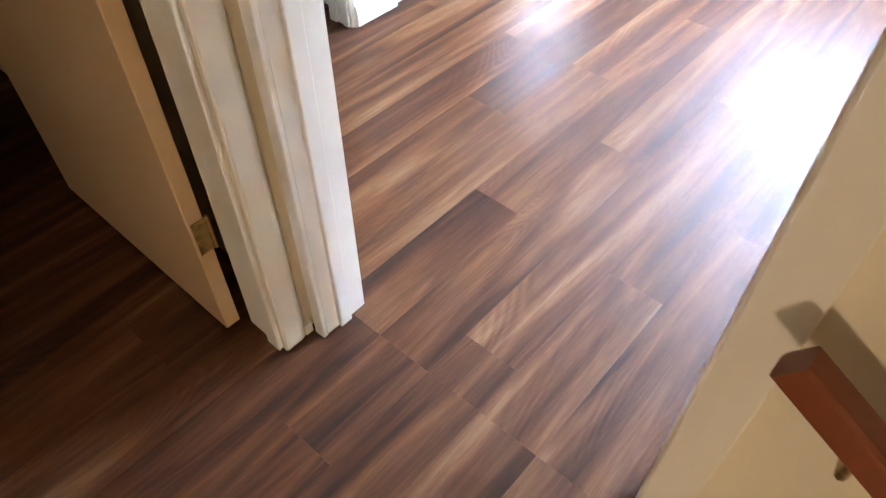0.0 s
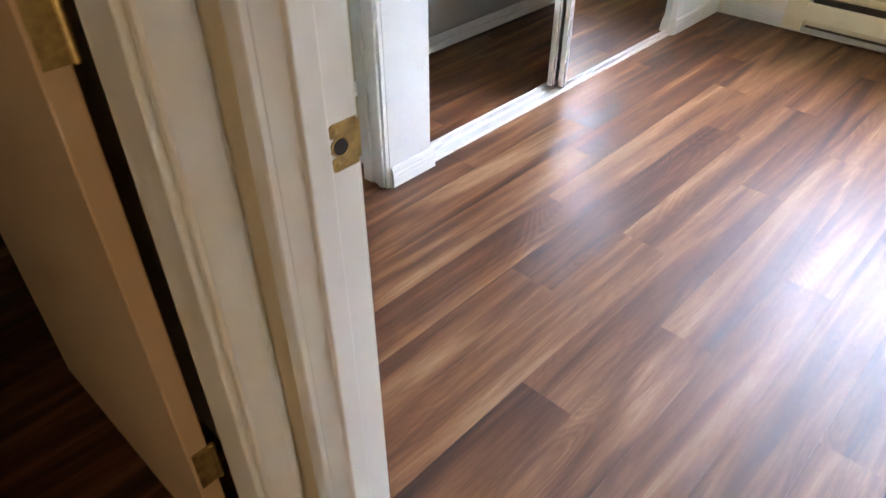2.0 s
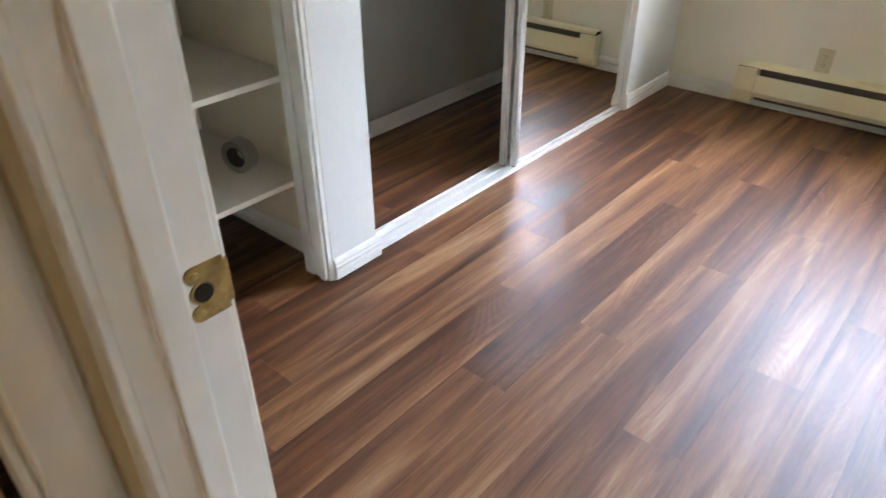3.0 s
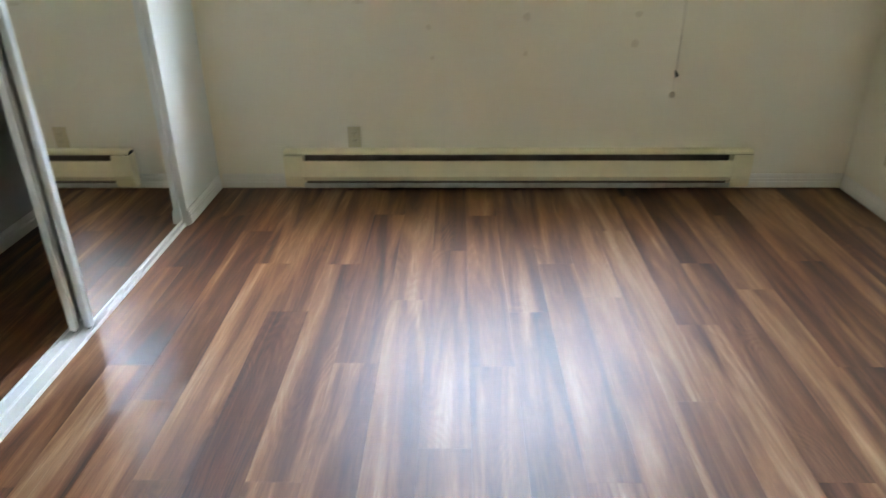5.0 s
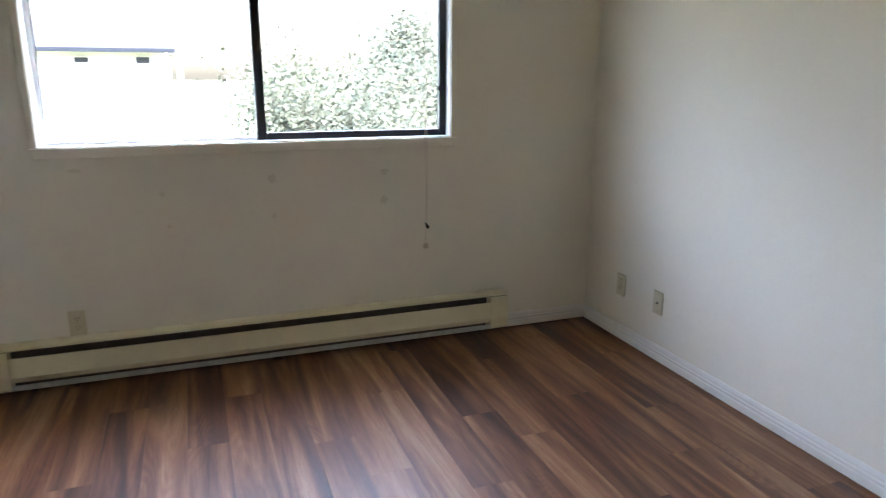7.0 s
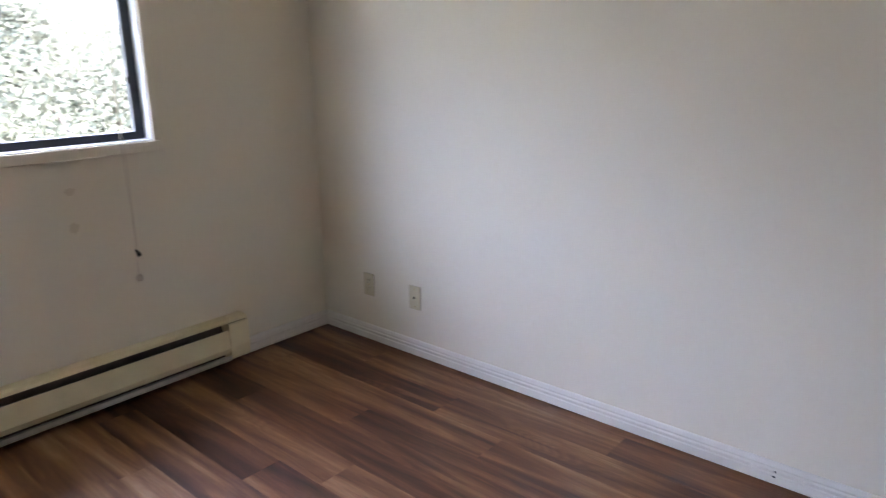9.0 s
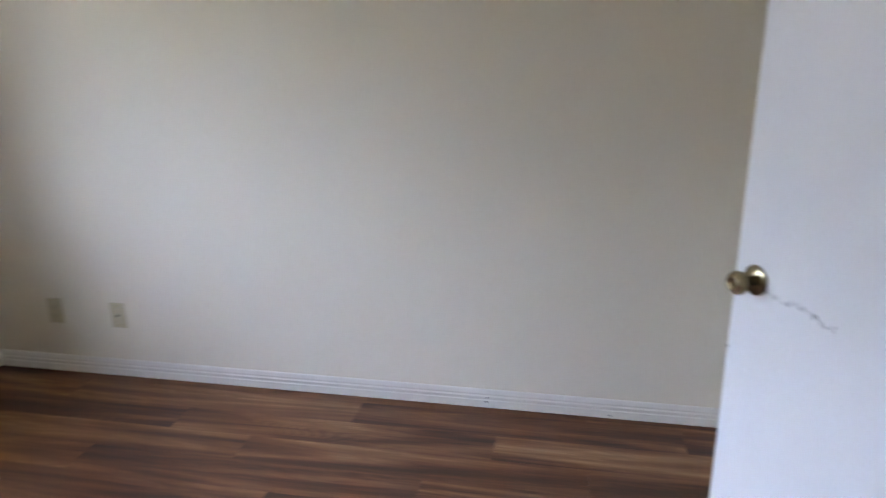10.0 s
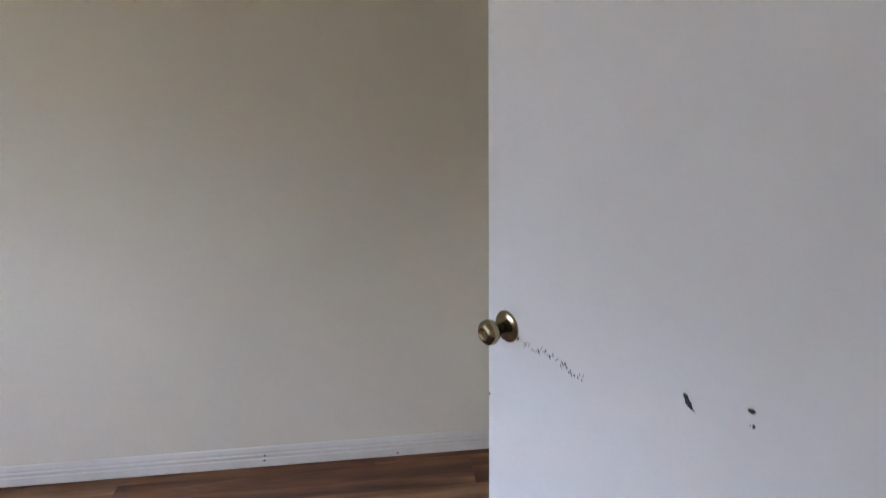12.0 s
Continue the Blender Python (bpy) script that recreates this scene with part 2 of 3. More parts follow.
structure("wall_window", "cream painted wall with a wide sliding window", "wall", boxes(
    (-1.0, YW, 0, WX0, YW + 0.16, H), (WX1, YW, 0, XR + 0.12, YW + 0.16, H),
    (WX0, YW, 0, WX1, YW + 0.16, WZ0), (WX0, YW, WZ1, WX1, YW + 0.16, H)), PAINT)
structure("wall_east", "plain off-white painted wall", "wall", boxes((XR, YB1, 0, XR + 0.12, YW, H)), PAINT)
structure("wall_door", "cream painted wall with the bedroom doorway", "wall", boxes(
    (-1.0, YB0, 0, XJ0 - 0.018, YB1, H), (XJ1 + 0.018, YB0, -1.4, 4.4, YB1, H), (XJ0 - 0.018, YB0, HD + 0.018, XJ1 + 0.018, YB1, H)), PAINT)
structure("wall_closet", "white painted wall with two closet openings", "wall", boxes(
    (XO + 0.018, YB1 - 0.1, 0, 0, YN0, H), (XO + 0.018, YN1 + 0.015, 0, 0, YC0, H), (XO + 0.05, YC1, 0, 0, YW + 0.06, H),
    (XO + 0.018, YN0, HC, 0, YN1 + 0.015, H), (XO + 0.018, YC0, HC, 0, YC1, H)), CLOSETW, CLOSET)
structure("wall_alcove_back", "plain painted wall behind the shelves", "wall", boxes((XC - 0.1, YB1 - 0.1, 0, XC, 1.598, H)), PAINT, CLOSET)
structure("wall_alcove_side", "plain painted partition beside the shelves", "wall", boxes((XC, 1.598, 0, XO + 0.018, YC0 - 0.02, H)), PAINT, CLOSET)
structure("wall_closet_back", "closet back wall, its paint greyed for the shade inside", "wall", boxes((XC - 0.1, 1.6, 0, XC, YW + 0.06, H)), CLOSET_SHADE, CLOSET)
structure("ceiling", "plain white ceiling", "ceiling", boxes((-1.1, -1.6, H, 4.5, YW + 0.16, H + 0.1)), CEIL)
structure("floor_base", "dark floor under the planks", "floor", boxes((-1.0, -1.5, -0.12, 2.05, YB1, -0.012), (-1.0, YB1, -0.12, XR + 0.12, YW + 0.16, -0.012)), SUB)
structure("wall_hall_west", "cream painted wall with a second doorway", "wall", boxes(
    (XA0, YJA + 0.018, 0, XA, YB0, H), (XA0, -1.5, 0, XA, -0.278, H), (XA0, -0.278, HD, XA, YJA + 0.018, H)), PAINT)
structure("wall_hall_south", "plain painted wall", "wall", boxes((-1.1, -1.6, -1.4, 4.5, -1.5, H)), PAINT)
structure("wall_hall_east", "plain painted wall", "wall", boxes((4.4, -1.5, -1.4, 4.5, YB1, H)), PAINT)
structure("wall_side_room", "plain painted wall in a dark room", "wall", boxes((-1.1, -1.5, 0, -1.0, YW + 0.16, H)), PAINT)
structure("stairwell_floor", "stairwell floor", "floor", boxes((2.05, -1.5, -1.4, 4.4, YB0, -1.3), (2.05, -1.5, -1.3, 2.07, YB0, -0.12)), PAINT)

# ---- door frames ----
# Outlines of the trim: u across its width, v out of the wall.
CASING = [(0, 0), (0, 0.009), (0.004, 0.012), (0.012, 0.012), (0.016, 0.015), (0.040, 0.017), (0.046, 0.014), (0.052, 0.018), (0.058, 0.018), (0.060, 0.014), (0.060, 0)]
BASE = [(0, 0), (0, 0.014), (0.030, 0.014), (0.034, 0.011), (0.046, 0.013), (0.052, 0.009), (0.058, 0.010), (0.064, 0.008), (0.070, 0.006), (0.074, 0.003), (0.074, 0)]


def upright(name, profile, length, x, y, u, v, mat, parent, label=""):
    """Trim standing on the floor at (x, y): u along the wall, v away from it."""
    return part(name, extrude(profile, length, basis((x, y, 0.002), (*u, 0), (*v, 0), (0, 0, 1))), mat, parent, label)


door_frame = thing("door_frame", "white painted frame of the bedroom doorway", "door frame", kind="structure")
# jambs, with the stop that the leaf shuts against
part("jamb", boxes((XJ0 - 0.018, YB0 - 0.002, 0.006, XJ0, YB1 + 0.002, HD), bevel=0.0015), WHITE, door_frame)
part("jamb", boxes((XJ1, YB0 - 0.002, 0.006, XJ1 + 0.018, YB1 + 0.002, HD), bevel=0.0015), WHITE, door_frame)
part("head_jamb", boxes((XJ0 - 0.018, YB0 - 0.002, HD, XJ1 + 0.018, YB1 + 0.002, HD + 0.018), bevel=0.0015), WHITE, door_frame)
part("door_stop", boxes((XJ0 - 0.001, 0.597, 0.008, XJ0 + 0.011, 0.632, HD), bevel=0.003), WHITE, door_frame)
part("door_stop", boxes((XJ1 - 0.011, 0.597, 0.008, XJ1 + 0.001, 0.632, HD), bevel=0.003), WHITE, door_frame)
upright("casing", [(0, 0), (0, 0.011), (0.003, 0.013), (0.028, 0.014), (0.032, 0.011), (0.034, 0)], HD + 0.05, XJ0 - 0.001, YB0, (-1, 0), (0, -1), WHITE, door_frame)
upright("casing", [(0, 0), (0, 0.010), (0.003, 0.014), (0.008, 0.016), (0.066, 0.016), (0.068, 0.014), (0.0682, 0)], HD + 0.05, XJ1 - 0.028, YB0, (1, 0), (0, -1), CREAM, door_frame)
upright("casing", CASING, HD + 0.05, XJ0 - 0.004, YB1, (-1, 0), (0, 1), WHITE, door_frame)
upright("casing", CASING, HD + 0.05, XJ1 + 0.035, YB1, (1, 0), (0, 1), WHITE, door_frame)
part("head_casing", extrude(CASING, XJ1 - XJ0 + 0.12, basis((XJ0 - 0.06, YB0, HD + 0.004), (0, 0, 1), (0, -1, 0), (1, 0, 0))), WHITE, door_frame)
# strike plate on the latch side
def lobe(y, z, r, a0, a1, n=9):
    return [(y + r * math.cos(radians(a0 + (a1 - a0) * k / n)), z + r * math.sin(radians(a0 + (a1 - a0) * k / n))) for k in range(n + 1)]


PLATE = [(0.678, 0.874), (0.678, 0.936)] + lobe(0.645, 0.927, 0.0095, 80, 270) + lobe(0.650, 0.905, 0.0125, 100, 260) + lobe(0.645, 0.883, 0.0095, 90, 280)
strike = part("strike_plate", extrude(PLATE, 0.0022, basis((XJ0 - 0.0004, 0, 0), (0, 1, 0), (0, 0, 1), (1, 0, 0))), BRASS, door_frame, "worn brass strike plate")
part("lip", boxes((XJ0 - 0.012, 0.677, 0.880, XJ0 + 0.0012, 0.684, 0.930), bevel=0.0015), BRASS, strike)
hole = lathe([(0, 0.0006), (0.0105, 0.0006), (0.0108, 0)], 24)
bmesh.ops.transform(hole, matrix=basis((XJ0 + 0.0019, 0.652, 0.905), (0, 1, 0), (0, 0, 1), (1, 0, 0)), verts=hole.verts)
part("latch_hole", hole, DARK, strike)
for dz in (-0.022, 0.022):
    t = lathe([(0, 0.0012), (0.003, 0.001), (0.0042, 0)], 12)
    bmesh.ops.transform(t, matrix=basis((XJ0 + 0.002, 0.646, 0.905 + dz), (0, 1, 0), (0, 0, 1), (1, 0, 0)), verts=t.verts)
    part("screw", t, BRASS, strike)

for z in (0.375, 1.08, 1.80):
    h = part("hinge_leaf", boxes((XJ1 - 0.0025, 0.640, z - 0.044, XJ1 + 0.0005, 0.677, z + 0.044), bevel=0.0006), DARKBR, door_frame, "dark bronze hinge leaf")
side_frame = thing("door_frame", "cream painted frame of the side room doorway", "door frame", kind="structure")
part("jamb", boxes((XA0 - 0.002, YJA, 0.006, XA + 0.002, YJA + 0.018, HD), bevel=0.0015), CREAM, side_frame)
part("jamb", boxes((XA0 - 0.002, -0.278, 0.006, XA + 0.002, -0.26, HD), bevel=0.0015), CREAM, side_frame)
part("door_stop", boxes((XA0 + 0.072, YJA - 0.010, 0.008, XA + 0.006, YJA + 0.001, HD), bevel=0.003), CREAM, side_frame)
upright("casing", [(0, 0), (0, 0.013), (0.004, 0.017), (0.046, 0.017), (0.056, 0.013), (0.064, 0.006), (0.066, 0)], HD + 0.05, XA, YJA + 0.004, (0, 1), (1, 0), CREAM, side_frame)
upright("casing", CASING, HD + 0.05, XA, -0.264, (0, -1), (1, 0), CREAM, side_frame)


part("plinth", boxes((XA, YJA + 0.062, 0.002, XA + 0.017, YB0 - 0.014, 0.036), bevel=0.002), WHITE, side_frame)

# ---- unseen stairwell lamp, added to light the hall ----
lamp = thing("added_stair_lamp", "unseen round opal lamp, added to light the hall", "wall light")
GLOW = plain("added_lamp_glow", (0.9, 0.85, 0.75), 0.4, Emission_Strength=HALL)
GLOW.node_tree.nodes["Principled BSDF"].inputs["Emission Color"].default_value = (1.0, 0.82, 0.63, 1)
LAMP_POSE = basis((2.6, -1.5, 0.45), (1, 0, 0), (0, 0, 1), (0, -1, 0))
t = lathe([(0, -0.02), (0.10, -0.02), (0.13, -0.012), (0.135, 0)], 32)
bmesh.ops.transform(t, matrix=LAMP_POSE, verts=t.verts)
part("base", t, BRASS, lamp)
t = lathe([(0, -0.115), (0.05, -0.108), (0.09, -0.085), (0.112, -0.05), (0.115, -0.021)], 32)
bmesh.ops.transform(t, matrix=LAMP_POSE, verts=t.verts)
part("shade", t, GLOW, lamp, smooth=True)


# ---- doors ----
def hinge(parent, m, z, mat):
    """A butt hinge: two leaves and a knuckle, at height z of the frame m (x along the door, y off its face)."""
    h = part("hinge", boxes((0.004, -0.0015, z - 0.044, 0.036, 0.0015, z + 0.044), bevel=0.0006), mat, parent, "worn brass hinge")
    h.matrix_local = m
    k = lathe([(0, -0.045), (0.004, -0.045), (0.0055, -0.043), (0.0055, -0.0155), (0.0048, -0.0145), (0.0055, -0.0135), (0.0055, 0.0145), (0.0048, 0.0155), (0.0055, 0.0165), (0.0055, 0.043), (0.004, 0.046), (0, 0.047)], 14)
    bmesh.ops.transform(k, matrix=Matrix.Translation((0, 0, z)), verts=k.verts)
    part("knuckle", k, mat, h, smooth=False)
    for dx, dz in ((0.014, -0.03), (0.026, 0.0), (0.014, 0.03)):
        c = lathe([(0, 0.0012), (0.003, 0.001), (0.004, 0)], 10)
        bmesh.ops.transform(c, matrix=basis((dx, -0.0015, z + dz), (1, 0, 0), (0, 0, 1), (0, -1, 0)), verts=c.verts)
        part("screw", c, mat, h)
    return h


# the side room's leaf, swung open into that room
tan_door = thing("door", "tan painted flush door, open into a dark room", "door")
tan_door.matrix_world = pose(0.753, 0.416, 0, 0, 0, 180)
part("door_leaf", boxes((0.0, -0.037, 0.014, 0.72, 0.0, 2.02), bevel=0.0025), DOORT, tan_door)
for z in (0.31, 1.06, 1.80):
    hinge(tan_door, pose(-0.002, -0.042, 0, 0, 0, 90), z, BRASS)

# the bedroom leaf, swung wide open
leaf = thing("door", "white painted flush door, scuffed, standing wide open", "door")
leaf.matrix_world = pose(1.733, 0.692, 0, 0, 0, 29.2)
part("door_leaf", boxes((0.030, -0.035, 0.012, 0.838, 0.0, 2.015), bevel=0.002), DOORW, leaf)
EDGEW = material("bare_door_edge", (0.36, 0.26, 0.17), 0.6, spot=(0.24, 0.16, 0.10), spot_scale=12, spot_amount=0.5, grain=80)
part("edge", boxes((0.0275, -0.0335, 0.014, 0.0305, -0.0015, 2.013), bevel=0.0004), EDGEW, leaf, "unpainted brown wooden edge")
for z in (0.30, 1.07, 1.82):
    hinge(leaf, pose(0.026, -0.020, 0, 0, 0, -90), z, BRASS)
ROSE = [(0, 0.010), (0.014, 0.012), (0.018, 0.011), (0.0225, 0.0085), (0.026, 0.0085), (0.0285, 0.006), (0.031, 0.0055), (0.0335, 0.003), (0.034, 0)]
BALL = [(0, 0.010), (0.011, 0.010), (0.0115, 0.018), (0.013, 0.028), (0.018, 0.033), (0.0235, 0.038), (0.0262, 0.045), (0.0262, 0.050), (0.0240, 0.057), (0.0190, 0.062), (0.0120, 0.0645), (0.0110, 0.0635), (0.0065, 0.0630), (0, 0.0630)]
for side, y in ((1, 0.0), (-1, -0.035)):
    m = basis((0.777, y, 0.899), (1, 0, 0), (0, 0, side), (0, side, 0))
    knob = lathe(BALL, 40)
    bmesh.ops.transform(knob, matrix=m, verts=knob.verts)
    k = part("door_knob", knob, KNOB, leaf, "antique brass knob", smooth=True)
    r = lathe(ROSE, 40)
    bmesh.ops.transform(r, matrix=m, verts=r.verts)
    part("rose", r, KNOB, k, smooth=True)
part("latch", boxes((0.837, -0.030, 0.870, 0.8395, -0.006, 0.928), bevel=0.0005), BRASS, leaf)


def chip(points, mat, parent, name, thick=0.0006):
    """A flat flake of missing or rubbed paint on the leaf's face."""
    bm = bmesh.new()
    f = bm.faces.new([bm.verts.new((x + 0.027, 0.0002, z)) for x, z in points])
    out = bmesh.ops.extrude_face_region(bm, geom=[f])
    for v in out["geom"]:
        if isinstance(v, bmesh.types.BMVert):
            v.co.y += thick
    bmesh.ops.recalc_face_normals(bm, faces=bm.faces)
    return part(name, bm, mat, parent)


def blot(x, z, w, h, seed, n=11):
    r = random.Random(seed)
    return [(x + w * math.cos(2 * math.pi * k / n) * r.uniform(0.5, 1.0), z + h * math.sin(2 * math.pi * k / n) * r.uniform(0.5, 1.0)) for k in range(n)]


chip([(0.331, 0.934), (0.324, 0.933), (0.321, 0.926), (0.316, 0.922), (0.315, 0.917), (0.309, 0.910), (0.316, 0.912), (0.321, 0.914), (0.327, 0.918), (0.328, 0.924), (0.332, 0.929)], SCUFF, leaf, "paint_chip")
chip(blot(0.221, 0.954, 0.009, 0.005, 4), SCUFF, leaf, "paint_chip")
chip(blot(0.215, 0.932, 0.003, 0.005, 9), SCUFF, leaf, "paint_chip")
chip(blot(0.220, 0.931, 0.0012, 0.0012, 5), SCUFF, leaf, "paint_chip")
r = random.Random(11)
for k in range(46):
    u = k / 45
    sx = 0.718 - 0.180 * u
    sz = 0.882 + 0.004 * u - 0.015 * u * u
    a = r.uniform(-0.9, 0.5)
    ln, th = r.uniform(0.003, 0.0085) * (1.1 - 0.5 * u), r.uniform(0.0004, 0.0012) * (1.25 - 0.6 * u)
    dx, dz = math.sin(a) * ln, math.cos(a) * ln
    sx, sz = sx + r.uniform(-0.002, 0.002), sz + r.uniform(-0.006, 0.006) - 0.004 * math.sin(9 * u)
    chip([(sx - dx, sz - dz), (sx + th, sz - dz * 0.2), (sx + dx, sz + dz), (sx - th, sz + dz * 0.3)], SCUFF, leaf, "scuff_mark")
chip(blot(0.807, 0.72, 0.002, 0.005, 3), SCUFF, leaf, "paint_chip")

# ---- baseboards ----
boards = thing("baseboard", "white painted ridged baseboard along the walls", "baseboard", kind="structure")


BASEW = material("baseboard_paint", (0.69, 0.65, 0.575), 0.5, spot=(0.60, 0.55, 0.47), spot_scale=4, spot_amount=0.25, grain=60, bump=0.02)


def baseboard(x, y, along, out, length, mat=BASEW, m=None):
    bm = extrude(BASE, length, basis((x, y, 0.008), (0, 0, 1), (*out, 0), (*along, 0)))
    if m:
        bmesh.ops.transform(bm, matrix=m, verts=bm.verts)
    return part("baseboard", bm, mat, boards)


baseboard(XR, YB1 + 0.02, (0, 1), (-1, 0), YW - YB1 - 0.035)
baseboard(0.016, YW, (1, 0), (0, -1), 0.352)
baseboard(2.804, YW, (1, 0), (0, -1), XR - 2.806)
baseboard(XJ1 + 0.09, YB1, (1, 0), (0, 1), XR - XJ1 - 0.11)
baseboard(0, YC1 + 0.002, (0, 1), (1, 0), YW - YC1 - 0.022, CLOSETW, CLOSET)
baseboard(0, YN1 + 0.019, (0, 1), (1, 0), YC0 - YN1 - 0.008, CLOSETW, CLOSET)
baseboard(XC, YC0, (0, 1), (1, 0), YW - YC0 - 0.02, CLOSETW, CLOSET)
baseboard(XC + 0.02, 1.598, (1, 0), (0, -1), XO - XC, WHITE, CLOSET)
baseboard(XC, YB1 + 0.02, (0, 1), (1, 0), 0.87, WHITE, CLOSET)

for y, z, w in ((1.767, 0.034, 0.005), (1.764, 0.052, 0.003), (1.293, 0.020, 0.004)):
    nick = part("nick", boxes((XR - 0.0162, y - w, z - 0.0025, XR - 0.004, y + w, z + 0.0025), bevel=0.0008), SCUFF, boards, "dark nick in the paint")

# ---- shelf alcove ----
frame_c = thing("closet_frame", "white painted jamb of the shelf alcove, chipped", "door frame", kind="structure")


def closet(name, bm, mat, parent=None, label="", smooth=False):
    bmesh.ops.transform(bm, matrix=CLOSET, verts=bm.verts)
    return part(name, bm, mat, parent, label, smooth)


closet("jamb", boxes((XO, YN1, 0.004, -0.002, YN1 + 0.016, HC), bevel=0.002), WHITE, frame_c)
closet("jamb", boxes((XO, YN0 - 0.016, 0.004, -0.002, YN0, HC), bevel=0.002), WHITE, frame_c)
closet("jamb_moulding", boxes((XO + 0.012, YN1 - 0.010, 0.004, XO + 0.052, YN1 + 0.001, HC), bevel=0.003), WHITE, frame_c)
closet("jamb_moulding", boxes((-0.058, YN1 - 0.012, 0.012, -0.012, YN1 + 0.001, HC), bevel=0.004), WHITE, frame_c)
closet("jamb_moulding", boxes((-0.030, YN1 - 0.017, 0.012, -0.004, YN1 - 0.010, HC), bevel=0.0035), WHITE, frame_c)
for z in (0.665, 0.69):
    closet("screw_hole", boxes((XO + 0.062, YN1 - 0.0012, z, XO + 0.067, YN1 + 0.001, z + 0.010), bevel=0.0005), DARK, frame_c)
for z in (0.318, 0.655, 0.995, 1.335, 1.675):
    sh = tagged(closet("shelf", boxes((XC + 0.002, YB1 + 0.02, z - 0.018, XO - 0.022, 1.596, z), bevel=0.0015), CREAM),
                "white painted fixed shelf in the alcove", "shelf", "alcove shelves")

# a roll of silver tape standing on the lower shelf
roll = thing("tape_roll", "roll of shiny silver tape standing on a shelf", "tape roll")
ring = lathe([(0.033, -0.023), (0.053, -0.024), (0.055, -0.022), (0.055, 0.022), (0.053, 0.024), (0.033, 0.023), (0.033, -0.023)], 44)
TAPE = CLOSET @ basis((-0.330, 1.487, 0.318 + 0.0552), (0.95, 0.32, 0), (0, 0, 1), (0.32, -0.95, 0))
bmesh.ops.transform(ring, matrix=TAPE, verts=ring.verts)
part("tape", ring, SILVER, roll, smooth=False)
core = lathe([(0.0295, -0.0235), (0.0328, -0.0235), (0.0328, 0.0235), (0.0295, 0.0235), (0.0295, -0.0235)], 36)
bmesh.ops.transform(core, matrix=TAPE, verts=core.verts)
part("core", core, DARK, roll)

# ---- sliding mirror doors ----
track = tagged(new("closet_track"), "white enamelled floor track of the sliding doors", "track")
closet("track_base", boxes((-0.112, YC0 + 0.002, 0.0, -0.014, YC1 - 0.002, 0.006), bevel=0.001), ALU, track)
for x, w, h in ((-0.109, 0.0025, 0.015), (-0.073, 0.002, 0.012), (-0.067, 0.002, 0.012), (-0.021, 0.006, 0.015)):
    closet("track_rib", boxes((x - w, YC0 + 0.003, 0.004, x + w, YC1 - 0.003, h), bevel=0.001), ALU, track)


def mirror_door(x, y0, y1, label):
    d = thing("mirror_door", label, "sliding door", "closet mirror doors")
    closet("mirror", boxes((x - 0.004, y0 + 0.02, 0.030, x + 0.003, y1 - 0.006, 1.985), bevel=0.0005), MIRROR, d, "clear mirror glass")
    closet("backing", boxes((x - 0.010, y0 + 0.02, 0.030, x - 0.006, y1 - 0.006, 1.985)), WHITE, d)
    for a, w in ((y0, 0.026), (y1 - 0.008, 0.008)):
        rows = [(x - 0.014, a, 0.020, x + 0.007, a + w, 2.01)]
        if w > 0.02:
            rows += [(x + 0.006, a + 0.001, 0.020, x + 0.011, a + 0.007, 2.01), (x + 0.006, a + 0.018, 0.020, x + 0.011, a + 0.025, 2.01)]
        closet("stile", boxes(*rows, bevel=0.001), STILE, d)
    for z in (0.020, 1.985):
        closet("rail", boxes((x - 0.012, y0 + 0.026, z, x + 0.007, y1 - 0.008, z + 0.012), bevel=0.001), STILE, d)
    closet("roller", boxes((x - 0.008, y0 + 0.006, 0.010, x + 0.004, y0 + 0.024, 0.026), bevel=0.002), DARK, d)


mirror_door(-0.034, 2.584, YC1 - 0.004, "mirrored sliding closet door in a white frame")
mirror_door(-0.074, 2.560, YC1 - 0.040, "second mirrored sliding door, stacked behind the first")
closet("closet_head_track", boxes((-0.105, YC0 + 0.002, 2.012, 0.004, YC1 - 0.002, HC - 0.001), bevel=0.002), ALU, track)

# ---- window ----
win = tagged(new("window_1"), "wide sliding window with a dark bronze sash", "window", kind="structure")
part("window_casing", boxes((WX0 - 0.030, YW - 0.012, WZ0 - 0.044, WX1 + 0.038, YW + 0.001, WZ0 - 0.002), bevel=0.003), PAINT, win)
part("window_casing", boxes((WX0 - 0.030, YW - 0.012, WZ0 - 0.001, WX0 - 0.001, YW + 0.001, WZ1 + 0.04), bevel=0.003), PAINT, win)
part("window_casing", boxes((WX1 + 0.001, YW - 0.012, WZ0 - 0.001, WX1 + 0.038, YW + 0.001, WZ1 + 0.04), bevel=0.003), PAINT, win)
part("window_casing", boxes((WX0, YW - 0.012, WZ1 + 0.001, WX1, YW + 0.001, WZ1 + 0.04), bevel=0.003), PAINT, win)
part("window_sill", boxes((WX0 + 0.001, YW - 0.004, WZ0 - 0.001, WX1 - 0.001, YW + 0.11, WZ0 + 0.004), bevel=0.002), WHITE, win)
part("reveal", boxes((WX0 - 0.001, YW - 0.003, WZ0 + 0.005, WX0 + 0.004, YW + 0.11, WZ1), (WX1 - 0.004, YW - 0.003, WZ0 + 0.005, WX1 + 0.001, YW + 0.11, WZ1), bevel=0.001), WHITE, win)
WM = 1.588
